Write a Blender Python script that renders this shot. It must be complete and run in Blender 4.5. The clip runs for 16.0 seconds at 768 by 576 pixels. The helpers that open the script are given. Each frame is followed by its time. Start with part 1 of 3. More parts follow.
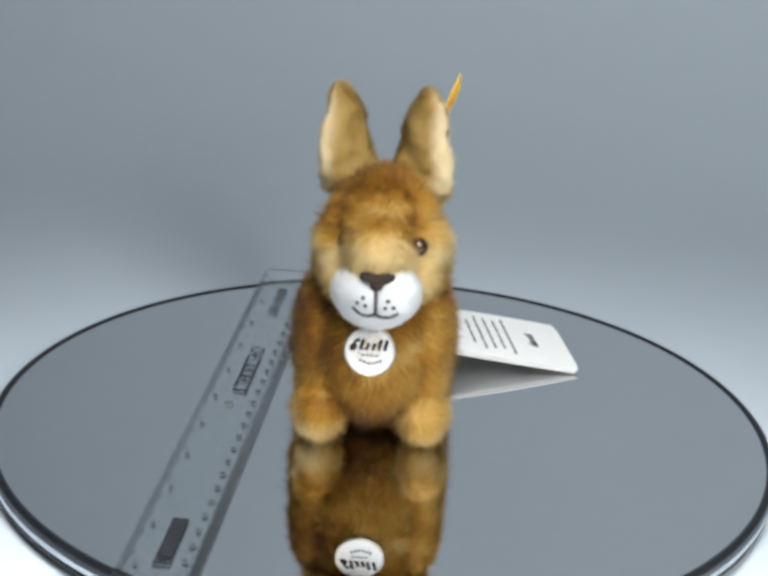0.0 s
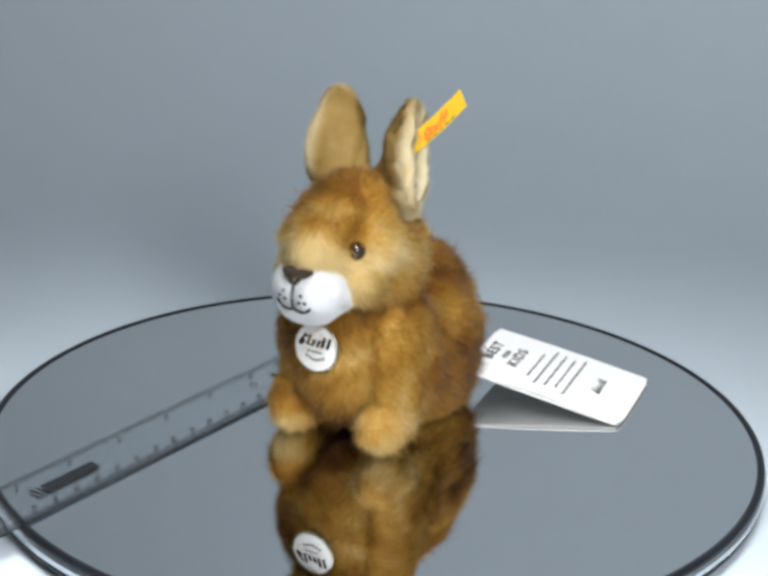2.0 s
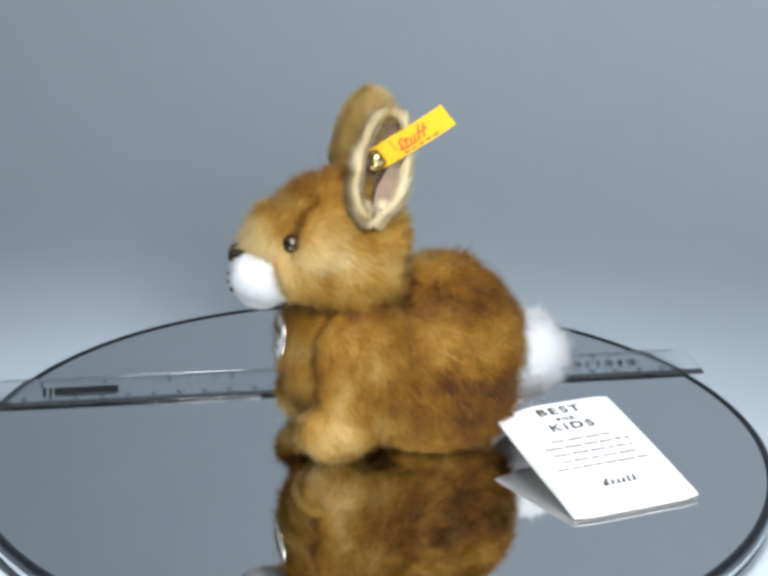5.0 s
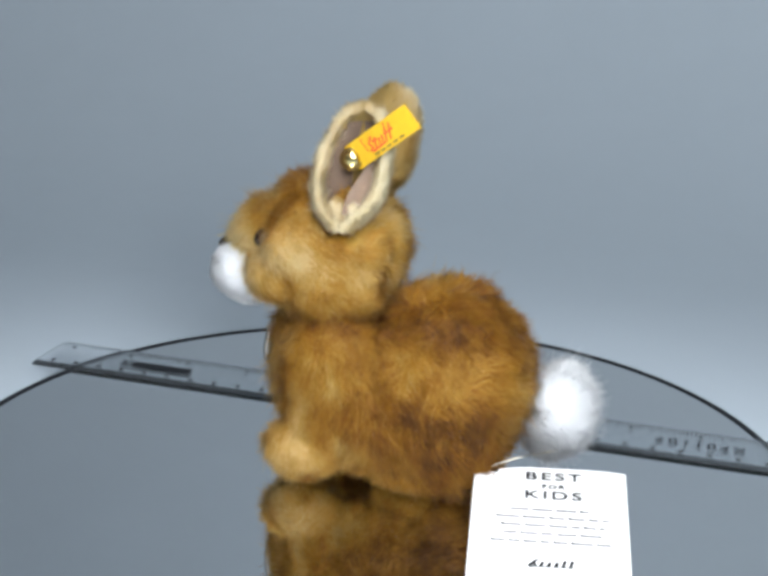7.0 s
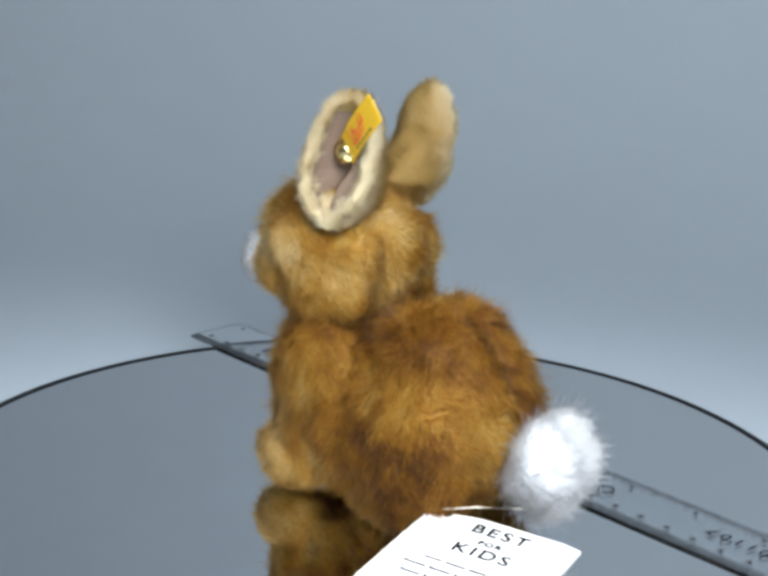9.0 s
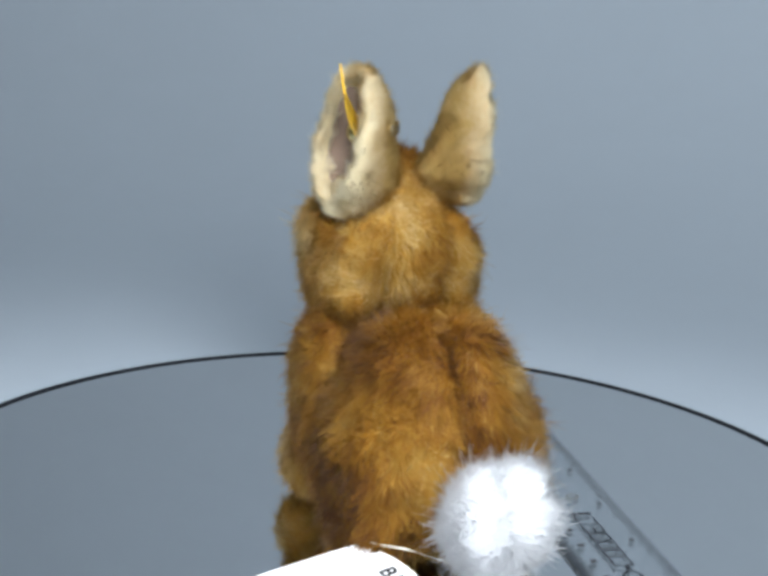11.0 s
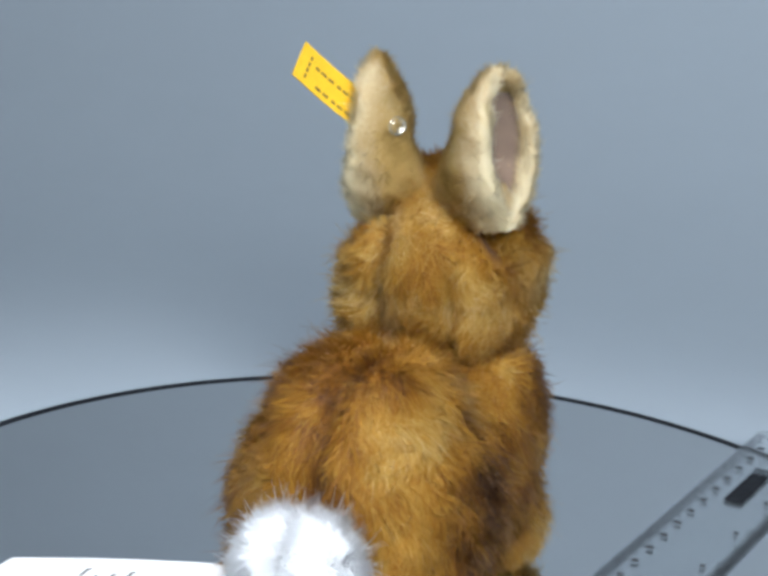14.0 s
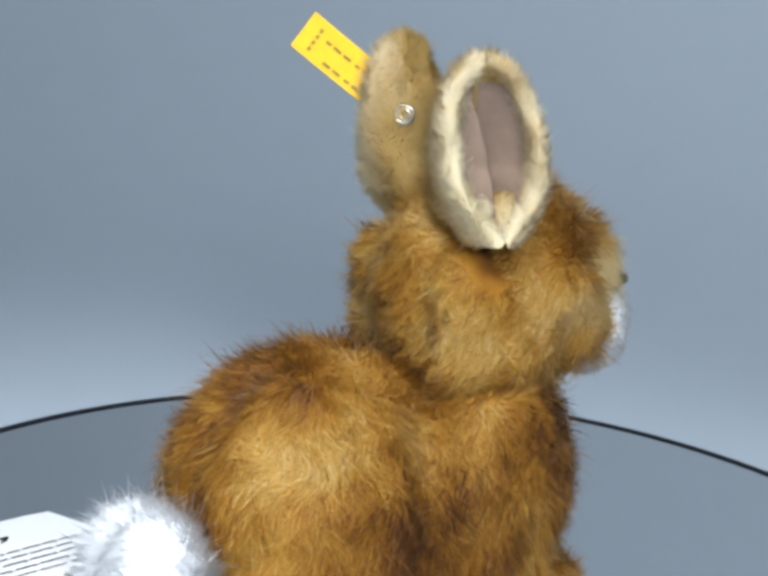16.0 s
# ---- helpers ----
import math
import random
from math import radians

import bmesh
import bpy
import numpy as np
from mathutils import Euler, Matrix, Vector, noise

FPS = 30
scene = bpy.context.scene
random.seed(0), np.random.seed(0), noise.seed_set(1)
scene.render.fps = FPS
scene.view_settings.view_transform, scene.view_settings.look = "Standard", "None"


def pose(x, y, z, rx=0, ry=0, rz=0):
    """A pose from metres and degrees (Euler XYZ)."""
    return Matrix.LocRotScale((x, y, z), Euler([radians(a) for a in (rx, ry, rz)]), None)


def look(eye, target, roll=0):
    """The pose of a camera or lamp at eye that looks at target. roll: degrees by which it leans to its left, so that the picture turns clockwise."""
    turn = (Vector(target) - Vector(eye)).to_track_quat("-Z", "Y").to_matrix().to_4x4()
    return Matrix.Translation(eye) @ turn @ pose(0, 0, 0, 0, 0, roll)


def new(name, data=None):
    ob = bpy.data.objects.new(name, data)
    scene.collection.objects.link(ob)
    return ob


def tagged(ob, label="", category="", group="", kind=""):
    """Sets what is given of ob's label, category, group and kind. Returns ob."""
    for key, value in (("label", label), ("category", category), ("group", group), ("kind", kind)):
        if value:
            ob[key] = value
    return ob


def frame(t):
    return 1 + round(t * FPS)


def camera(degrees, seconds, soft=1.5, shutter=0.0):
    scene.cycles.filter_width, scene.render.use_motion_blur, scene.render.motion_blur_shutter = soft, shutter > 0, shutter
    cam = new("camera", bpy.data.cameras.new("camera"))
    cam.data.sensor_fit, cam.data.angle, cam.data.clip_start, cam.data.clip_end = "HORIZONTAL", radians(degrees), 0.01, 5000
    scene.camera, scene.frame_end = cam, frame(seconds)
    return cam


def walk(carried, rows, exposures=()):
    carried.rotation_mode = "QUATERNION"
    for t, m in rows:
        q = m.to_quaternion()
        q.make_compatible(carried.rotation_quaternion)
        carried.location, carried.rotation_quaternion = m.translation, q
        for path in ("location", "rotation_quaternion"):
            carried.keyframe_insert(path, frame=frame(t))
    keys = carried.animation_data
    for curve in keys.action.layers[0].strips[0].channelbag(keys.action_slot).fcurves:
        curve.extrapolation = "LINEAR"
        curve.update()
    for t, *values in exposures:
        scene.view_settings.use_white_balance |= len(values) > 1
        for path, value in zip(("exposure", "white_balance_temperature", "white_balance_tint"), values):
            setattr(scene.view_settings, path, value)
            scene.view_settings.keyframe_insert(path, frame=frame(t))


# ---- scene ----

# The camera: hand-held, moving in slowly while the turntable spins.
EYES = [
    (0.0, 0.0000, -0.5513, 0.2647, 0.20, -21.00, 3.01),
    (0.5, 0.0042, -0.5543, 0.2620, 0.54, -20.57, 2.47),
    (1.0, 0.0094, -0.5556, 0.2599, 1.02, -20.28, 2.44),
    (1.5, 0.0148, -0.5569, 0.2597, 1.46, -20.15, 2.15),
    (2.0, 0.0226, -0.5586, 0.2593, 2.13, -19.98, 1.79),
    (2.5, 0.0310, -0.5597, 0.2594, 2.88, -19.86, 1.43),
    (3.0, 0.0393, -0.5600, 0.2582, 3.63, -19.66, 1.19),
    (3.5, 0.0467, -0.5596, 0.2566, 4.35, -19.48, 1.02),
    (4.0, 0.0532, -0.5562, 0.2563, 5.00, -19.55, 0.91),
    (6.5, 0.0547, -0.5076, 0.2343, 5.57, -18.51, 1.38),
    (7.0, 0.0593, -0.4976, 0.2272, 6.16, -17.96, 1.17),
    (7.5, 0.0601, -0.4880, 0.2238, 6.45, -17.94, 1.66),
    (8.0, 0.0607, -0.4800, 0.2195, 6.61, -17.61, 1.45),
    (8.5, 0.0595, -0.4730, 0.2133, 6.66, -17.05, 1.44),
    (9.0, 0.0584, -0.4646, 0.2083, 6.74, -16.79, 1.88),
    (11.5, 0.0566, -0.4076, 0.1847, 8.24, -15.86, 2.87),
    (12.0, 0.0562, -0.3990, 0.1833, 8.48, -15.91, 2.99),
    (12.5, 0.0575, -0.3910, 0.1820, 8.96, -15.88, 3.21),
    (13.0, 0.0605, -0.3827, 0.1798, 9.76, -15.72, 3.31),
    (13.5, 0.0624, -0.3739, 0.1780, 10.22, -15.65, 2.91),
    (14.0, 0.0644, -0.3643, 0.1769, 10.90, -15.70, 3.15),
    (14.5, 0.0660, -0.3526, 0.1756, 11.64, -15.87, 3.48),
    (15.0, 0.0669, -0.3405, 0.1733, 12.22, -15.94, 3.61),
    (15.5, 0.0673, -0.3295, 0.1704, 12.73, -15.95, 3.77),
    (16.0, 0.0671, -0.3183, 0.1674, 13.18, -15.76, 3.97),
]
SPIN = -13.931  # degrees a second, seen from above
cam = camera(27.125, 16.0, soft=3.7)


def eye_pose(x, y, z, yaw, pitch, roll):
    a, b = radians(yaw), radians(pitch)
    ahead = Vector((-math.sin(a) * math.cos(b), math.cos(a) * math.cos(b), math.sin(b)))
    return look((x, y, z), Vector((x, y, z)) + ahead, roll)


walk(cam, [(t, eye_pose(*e)) for t, *e in EYES], [(0.0, -0.04, 6700, 10), (4.0, 0.02, 6500, 10), (8.0, 0.03, 6350, 10), (16.0, 0.06, 6100, 10)])

# ---- light ----
world = bpy.data.worlds.new("room_air")
scene.world = world
world.use_nodes = True
world.node_tree.nodes["Background"].inputs[0].default_value = (0.75, 0.85, 1.0, 1)
world.node_tree.nodes["Background"].inputs[1].default_value = 0.2
scene.view_settings.exposure = 0.0


def softbox(name, eye, target, watts, size, color, spread):
    lamp = bpy.data.lights.new(name, "AREA")
    lamp.shape, lamp.size, lamp.energy, lamp.color = "DISK", size, watts, color
    lamp.spread = radians(spread)
    new(name, lamp).matrix_world = look(eye, target)


softbox("overhead_lamp", (0.0, -0.46, 0.62), (0.0, -0.24, 0), 1.75, 0.30, (0.97, 0.99, 1.0), 58)
softbox("front_lamp", (0.36, -1.0, 0.66), (0.26, 0.6, 0.52), 11.8, 0.42, (0.955, 0.985, 1.0), 140)

# ---- materials ----


def shader(name):
    m = bpy.data.materials.new(name)
    m.use_nodes = True
    return m, m.node_tree.nodes, m.node_tree.links, m.node_tree.nodes["Principled BSDF"]


def surface(name, color, rough=0.5, metal=0.0, vary=0.12, scale=60.0, bump=0.0, spec=0.5, coat=0.0):
    """A plain surface with two scales of unevenness. scale: blotches a metre."""
    m, n, l, p = shader(name)
    tc = n.new("ShaderNodeTexCoord")
    coarse, fine = n.new("ShaderNodeTexNoise"), n.new("ShaderNodeTexNoise")
    coarse.inputs["Scale"].default_value, coarse.inputs["Detail"].default_value = scale, 4
    fine.inputs["Scale"].default_value, fine.inputs["Detail"].default_value = scale * 14, 3
    mix = n.new("ShaderNodeMath")
    mix.operation = "MULTIPLY_ADD"
    mix.inputs[1].default_value = 0.35
    ramp = n.new("ShaderNodeValToRGB")
    ramp.color_ramp.elements[0].position, ramp.color_ramp.elements[1].position = 0.35, 1.0
    ramp.color_ramp.elements[0].color = (*[c * (1 - vary) for c in color], 1)
    ramp.color_ramp.elements[1].color = (*[min(1, c * (1 + vary)) for c in color], 1)
    for t in (coarse, fine):
        l.new(tc.outputs["Object"], t.inputs["Vector"])
    l.new(fine.outputs["Fac"], mix.inputs[0])
    l.new(coarse.outputs["Fac"], mix.inputs[2])
    l.new(mix.outputs[0], ramp.inputs["Fac"])
    l.new(ramp.outputs["Color"], p.inputs["Base Color"])
    p.inputs["Roughness"].default_value, p.inputs["Metallic"].default_value = rough, metal
    p.inputs["Specular IOR Level"].default_value, p.inputs["Coat Weight"].default_value = spec, coat
    if bump:
        b = n.new("ShaderNodeBump")
        b.inputs["Strength"].default_value, b.inputs["Distance"].default_value = bump, 0.0006
        l.new(fine.outputs["Fac"], b.inputs["Height"])
        l.new(b.outputs["Normal"], p.inputs["Normal"])
    return m


def fur_material(name, stops, sheen=0.1, through_light=0.45):
    """Pile: colour by each strand's tone (dyed colour plus painted shade), lighter or darker along it (along)."""
    m, n, l, p = shader(name)
    tone, along = n.new("ShaderNodeAttribute"), n.new("ShaderNodeAttribute")
    tone.attribute_name, along.attribute_name = "tone", "along"
    ramp = n.new("ShaderNodeValToRGB")
    els = ramp.color_ramp.elements
    els[0].position, els[0].color = stops[0][0], (*stops[0][1], 1)
    els[1].position, els[1].color = stops[-1][0], (*stops[-1][1], 1)
    for at, c in stops[1:-1]:
        els.new(at).color = (*c, 1)
    tint = n.new("ShaderNodeMath")
    tint.operation = "MULTIPLY_ADD"
    tint.inputs[1].default_value = 0.12
    l.new(along.outputs["Fac"], tint.inputs[0])
    l.new(tone.outputs["Fac"], tint.inputs[2])
    l.new(tint.outputs[0], ramp.inputs["Fac"])
    l.new(ramp.outputs["Color"], p.inputs["Base Color"])
    p.inputs["Roughness"].default_value, p.inputs["Specular IOR Level"].default_value = 0.54, 0.34
    p.inputs["Sheen Weight"].default_value, p.inputs["Sheen Roughness"].default_value = sheen, 0.5
    glow, both_sides = n.new("ShaderNodeBsdfTranslucent"), n.new("ShaderNodeMixShader")
    both_sides.inputs[0].default_value = through_light
    l.new(ramp.outputs["Color"], glow.inputs["Color"])
    l.new(p.outputs[0], both_sides.inputs[1])
    l.new(glow.outputs[0], both_sides.inputs[2])
    l.new(both_sides.outputs[0], n["Material Output"].inputs["Surface"])
    return m


BROWN = fur_material("golden_brown_mohair", [(0.0, (0.82, 0.66, 0.34)), (0.3, (0.63, 0.40, 0.085)), (0.55, (0.47, 0.235, 0.020)),
                                            (0.78, (0.29, 0.115, 0.010)), (1.0, (0.10, 0.035, 0.006))])
CREAM = fur_material("cream_short_plush", [(0.0, (0.93, 0.86, 0.66)), (0.5, (0.62, 0.45, 0.165)), (1.0, (0.38, 0.24, 0.06))], 0.0, 0.6)
WHITE = fur_material("white_plush", [(0.0, (0.93, 0.94, 0.95)), (1.0, (0.88, 0.89, 0.91))], 0.05, 0.5)
LINING = surface("taupe_velvet", (0.22, 0.155, 0.115), 0.9, vary=0.14, scale=220, bump=0.3, spec=0.1)
PAPER = surface("pale_grey_paper", (0.455, 0.515, 0.57), 0.85, vary=0.03, scale=3, spec=0.1)
ROOM = surface("white_room_paint", (0.70, 0.71, 0.72), 0.9, vary=0.04, scale=4, spec=0.1)
CARD = surface("white_card_stock", (0.74, 0.745, 0.745), 0.6, vary=0.02, scale=150, spec=0.3)
MEDAL = surface("satin_grey_white_card", (0.60, 0.60, 0.60), 0.45, vary=0.04, scale=150, spec=0.3)
INK = surface("black_ink", (0.02, 0.02, 0.022), 0.9, vary=0.2, scale=400, spec=0.0)
GREYINK = surface("grey_ink", (0.075, 0.075, 0.08), 0.9, vary=0.2, scale=400, spec=0.0)
PALEINK = surface("pale_grey_print", (0.06, 0.064, 0.07), 0.95, vary=0.3, scale=300, spec=0.0)
FADED = surface("worn_grey_print", (0.022, 0.024, 0.028), 1.0, vary=0.25, scale=300, spec=0.0)
RIMBLACK = surface("black_gloss_rim", (0.008, 0.009, 0.012), 0.34, vary=0.3, scale=60, spec=0.2)
SIDE = surface("polished_metal_edge", (0.56, 0.59, 0.62), 0.13, metal=1.0, vary=0.12, scale=40)
MIRROR = surface("mirror", (0.67, 0.68, 0.685), 0.012, metal=1.0, vary=0.015, scale=20)
BRASS = surface("pale_brass", (0.62, 0.50, 0.22), 0.24, metal=1.0, vary=0.15, scale=500)
STEEL = surface("nickel_rivet", (0.42, 0.40, 0.34), 0.35, metal=1.0, vary=0.15, scale=500)
YELLOW = surface("yellow_woven_ribbon", (0.78, 0.47, 0.022), 0.65, vary=0.08, scale=600, bump=0.4, spec=0.2)
RED = surface("red_thread", (0.75, 0.10, 0.02), 0.7, vary=0.2, scale=600)
OLIVE = surface("brown_thread", (0.20, 0.12, 0.02), 0.7, vary=0.2, scale=600)
NOSE = surface("dark_brown_thread", (0.035, 0.026, 0.02), 0.9, vary=0.4, scale=700, bump=0.6, spec=0.1)
THREAD = surface("black_thread", (0.03, 0.028, 0.03), 0.7, vary=0.4, scale=700)
GLASSEYE = surface("amber_glass_eye", (0.035, 0.016, 0.008), 0.08, vary=0.3, scale=300)
PUPIL = surface("black_pupil", (0.006, 0.005, 0.005), 0.08, vary=0.1, scale=300)
CORD = surface("cream_cord", (0.7, 0.66, 0.55), 0.8, vary=0.1, scale=600)


def acrylic():
    m, n, l, p = shader("clear_acrylic")
    p.inputs["Base Color"].default_value = (0.96, 0.97, 0.98, 1)
    p.inputs["Transmission Weight"].default_value, p.inputs["IOR"].default_value = 1.0, 1.49
    tc, t = n.new("ShaderNodeTexCoord"), n.new("ShaderNodeTexNoise")
    t.inputs["Scale"].default_value = 240
    r = n.new("ShaderNodeMapRange")
    r.inputs["To Min"].default_value, r.inputs["To Max"].default_value = 0.02, 0.09
    l.new(tc.outputs["Object"], t.inputs["Vector"])
    l.new(t.outputs["Fac"], r.inputs["Value"])
    l.new(r.outputs["Result"], p.inputs["Roughness"])
    return m


ACRYLIC = acrylic()

# ---- mesh helpers: shapes are worked out in centimetres ----
CM = 0.01


def mesh_of(name, verts, faces, material, smooth=True):
    me = bpy.data.meshes.new(name)
    me.from_pydata([tuple(v) for v in np.asarray(verts, float) * CM], [], faces)
    me.materials.append(material)
    me.polygons.foreach_set("use_smooth", [smooth] * len(me.polygons))
    me.update()
    return me


def part(name, me, parent, label=""):
    ob = new(name, me)
    ob.parent = parent
    return tagged(ob, label)


def thing(name, label, category, m=None, kind="", group=""):
    ob = new(name)
    ob.empty_display_size = 0.02
    if m is not None:
        ob.matrix_world = m
    return tagged(ob, label, category, group, kind)


def lathe(profile, steps=96):
    """(radius, height) points turned about z."""
    verts, faces = [], []
    for r, z in profile:
        verts += [(r * math.cos(2 * math.pi * k / steps), r * math.sin(2 * math.pi * k / steps), z) for k in range(steps)]
    for j in range(len(profile) - 1):
        for k in range(steps):
            a, b = j * steps + k, j * steps + (k + 1) % steps
            faces.append((a, b, b + steps, a + steps))
    return verts, faces


def disc(r, z, steps=96):
    verts = [(0, 0, z)] + [(r * math.cos(2 * math.pi * k / steps), r * math.sin(2 * math.pi * k / steps), z) for k in range(steps)]
    return verts, [(0, 1 + k, 1 + (k + 1) % steps) for k in range(steps)]


def box(x0, x1, y0, y1, z0, z1):
    v = [(x, y, z) for z in (z0, z1) for x, y in ((x0, y0), (x1, y0), (x1, y1), (x0, y1))]
    return v, [(3, 2, 1, 0), (4, 5, 6, 7), (0, 1, 5, 4), (1, 2, 6, 5), (2, 3, 7, 6), (3, 0, 4, 7)]


def joined(*shapes):
    verts, faces = [], []
    for v, f in shapes:
        k = len(verts)
        verts += [tuple(p) for p in v]
        faces += [tuple(i + k for i in q) for q in f]
    return verts, faces


def moved(shape, fn):
    return [fn(*p) for p in shape[0]], shape[1]


def tube(points, r, sides=8):
    """A round cord along points."""
    pts = [Vector(p) for p in points]
    verts, faces = [], []
    for i, p in enumerate(pts):
        d = (pts[min(i + 1, len(pts) - 1)] - pts[max(i - 1, 0)]).normalized()
        a = d.orthogonal().normalized()
        b = d.cross(a)
        verts += [p + r * (a * math.cos(2 * math.pi * k / sides) + b * math.sin(2 * math.pi * k / sides)) for k in range(sides)]
    for i in range(len(pts) - 1):
        for k in range(sides):
            a, b = i * sides + k, i * sides + (k + 1) % sides
            faces.append((a, b, b + sides, a + sides))
    faces += [tuple(range(sides))[::-1], tuple(len(verts) - sides + k for k in range(sides))]
    return verts, faces


def lettering(text, height, material, spacing=1.0, bold=0.0):
    """Flat letters of a height in centimetres, as a mesh in the xy plane, centred."""
    cu = bpy.data.curves.new("letters", "FONT")
    cu.space_character, cu.offset = spacing, bold
    cu.body, cu.size, cu.align_x, cu.align_y, cu.extrude = text, height * CM * 1.4, "CENTER", "CENTER", 0.00006
    ob = bpy.data.objects.new("letters", cu)
    scene.collection.objects.link(ob)
    me = bpy.data.meshes.new_from_object(ob.evaluated_get(bpy.context.evaluated_depsgraph_get()))
    bpy.data.objects.remove(ob)
    me.materials.clear()
    me.materials.append(material)
    return me


# ---- the setting ----
FLOOR = -1.2  # the paper's height below the mirror, cm


def backdrop():
    """One sheet of paper: flat on the table, rounded up into the back."""
    prof = [(-160, FLOOR)] + [(-160 + 8 * k, FLOOR) for k in range(1, 26)]
    bend, back = 52.0, 78.0
    prof = [p for p in prof if p[0] < back - bend - 1]
    prof += [(back - bend + bend * math.sin(a), FLOOR + bend - bend * math.cos(a)) for a in np.linspace(0, math.pi / 2, 25)]
    prof += [(back, FLOOR + bend + 10 * k) for k in range(1, 18)]
    xs = np.linspace(-150, 150, 31)
    verts, faces = [], []
    for x in xs:
        for y, z in prof:
            verts.append((x, y, z))
    n = len(prof)
    for i in range(len(xs) - 1):
        for j in range(n - 1):
            a = i * n + j
            faces.append((a, a + n, a + n + 1, a + 1))
    return mesh_of("backdrop", verts, faces, PAPER)


tagged(new("backdrop", backdrop()), "smooth pale grey paper sweep behind and under the turntable", "backdrop", kind="structure")
for nm, b in (("wall_left", (-155, -151, -165, 84, -6, 190)), ("wall_right", (151, 155, -165, 84, -6, 190)),
              ("wall_behind_camera", (-150, 150, -166, -162, -6, 190)), ("wall_back", (-150, 150, 80, 84, -6, 190)),
              ("ceiling", (-155, 155, -166, 84, 191, 195)), ("floor", (-155, 155, -166, 81, -10, -7))):
    ob = new(nm, mesh_of(nm, *box(*b), ROOM, False))
    tagged(ob, "plain matt white painted room surface", "wall" if "wall" in nm else nm, kind="structure")

# ---- turntable ----
R = 14.68
turntable = thing("turntable", "round mirrored display turntable with black glossy rim", "turntable", pose(0, 0, 0))
part("mirror_plate", mesh_of("mirror_plate", *disc(R - 0.23, 0.0, 160), MIRROR, False), turntable, "flat silver mirror disc")
part("rim", mesh_of("rim", *lathe([(R - 0.24, -0.02), (R - 0.24, 0.02), (R - 0.14, 0.055), (R - 0.02, 0.05), (R + 0.04, 0.0), (R + 0.05, -0.08), (R + 0.04, -0.14)], 160), RIMBLACK), turntable, "thin black glossy edge band")
part("edge_band", mesh_of("edge_band", *lathe([(R + 0.02, -0.145), (R + 0.09, -0.20), (R + 0.12, -0.34), (R + 0.09, -0.47), (R + 0.02, -0.54)], 160), SIDE), turntable, "polished metal edge band")
part("lower_rim", mesh_of("lower_rim", *lathe([(R + 0.0, -0.545), (R + 0.06, -0.58), (R + 0.06, -0.70), (R - 0.05, -0.78), (R - 0.4, -0.80)], 160), RIMBLACK), turntable, "black lower edge of the turntable")
part("base", mesh_of("base", *lathe([(R - 0.5, -0.80), (R - 2.5, -0.88), (R - 3.0, -0.95), (R - 3.2, -1.18), (0.1, -1.18)], 96), RIMBLACK), turntable, "black plastic turntable base")

# ---- ruler ----
RULER_AT = pose(-0.0578, 0.0, 0.0004, 0, 0, -4.69)
# its own y runs along it, x across it (inch side at -x, centimetre side at +x)
ruler = thing("ruler", "clear plastic thirty centimetre ruler lying across the mirror", "ruler", RULER_AT)


def ruler_body():
    y0, y1 = -15.1, 15.2
    cross = [(-1.36, 0.0), (1.36, 0.0), (1.36, 0.05), (1.0, 0.09), (-1.06, 0.09), (-1.36, 0.05)]
    verts, ys = [], [y0, y0 + 0.06, y1 - 0.06, y1]
    for i, y in enumerate(ys):
        s = 0.985 if i in (0, 3) else 1.0
        verts += [(x * s, y, z) for x, z in cross]
    k, faces = len(cross), []
    for i in range(len(ys) - 1):
        for j in range(k):
            a, b = i * k + j, i * k + (j + 1) % k
            faces.append((a, a + k, b + k, b))
    faces += [tuple(range(k)), tuple(3 * k + j for j in range(k))[::-1]]
    return mesh_of("blade", verts, faces, ACRYLIC, False)


part("blade", ruler_body(), ruler)
top = 0.094
part("printed_block", mesh_of("printed_block", *joined(box(-0.23, 0.31, -11.3, -8.8, top, top + 0.006), box(-0.26, 0.34, -11.75, -11.62, top, top + 0.006), box(-0.26, 0.34, -11.5, -11.4, top, top + 0.006)), FADED, False), ruler, "worn dark grey printed rectangle")
cm_marks = [box(1.05 - (0.05 if k % 5 else 0.16), 1.32, -15.0 + k * 0.1 - 0.02, -15.0 + k * 0.1 + 0.02, 0.005, 0.011) for k in range(2, 301)]
part("scale_marks", mesh_of("scale_marks", *joined(*cm_marks), PALEINK, False), ruler, "fine millimetre marks")
inch_marks = [box(-1.32, -1.1 + (0.03 if k % 8 else 0.14), -14.9 + k * 0.15875 - 0.03, -14.9 + k * 0.15875 + 0.03, 0.005, 0.011) for k in range(187)]
part("inch_marks", mesh_of("inch_marks", *joined(*inch_marks), PALEINK, False), ruler, "fine sixteenth inch marks")
figure = mesh_of("centimetre_figure", *box(-0.1, 0.1, -0.09, 0.09, 0, 0.006), PALEINK, False)
for k in range(29):
    part("centimetre_figure", figure, ruler).location = (0.76 * CM, (-14.45 + k) * CM, top * CM)
inch = mesh_of("inch_figure", *box(-0.07, 0.07, -0.08, 0.08, 0, 0.006), PALEINK, False)
for k in range(12):
    part("inch_figure", inch, ruler).location = (-0.79 * CM, (-14.37 + k * 2.54) * CM, top * CM)


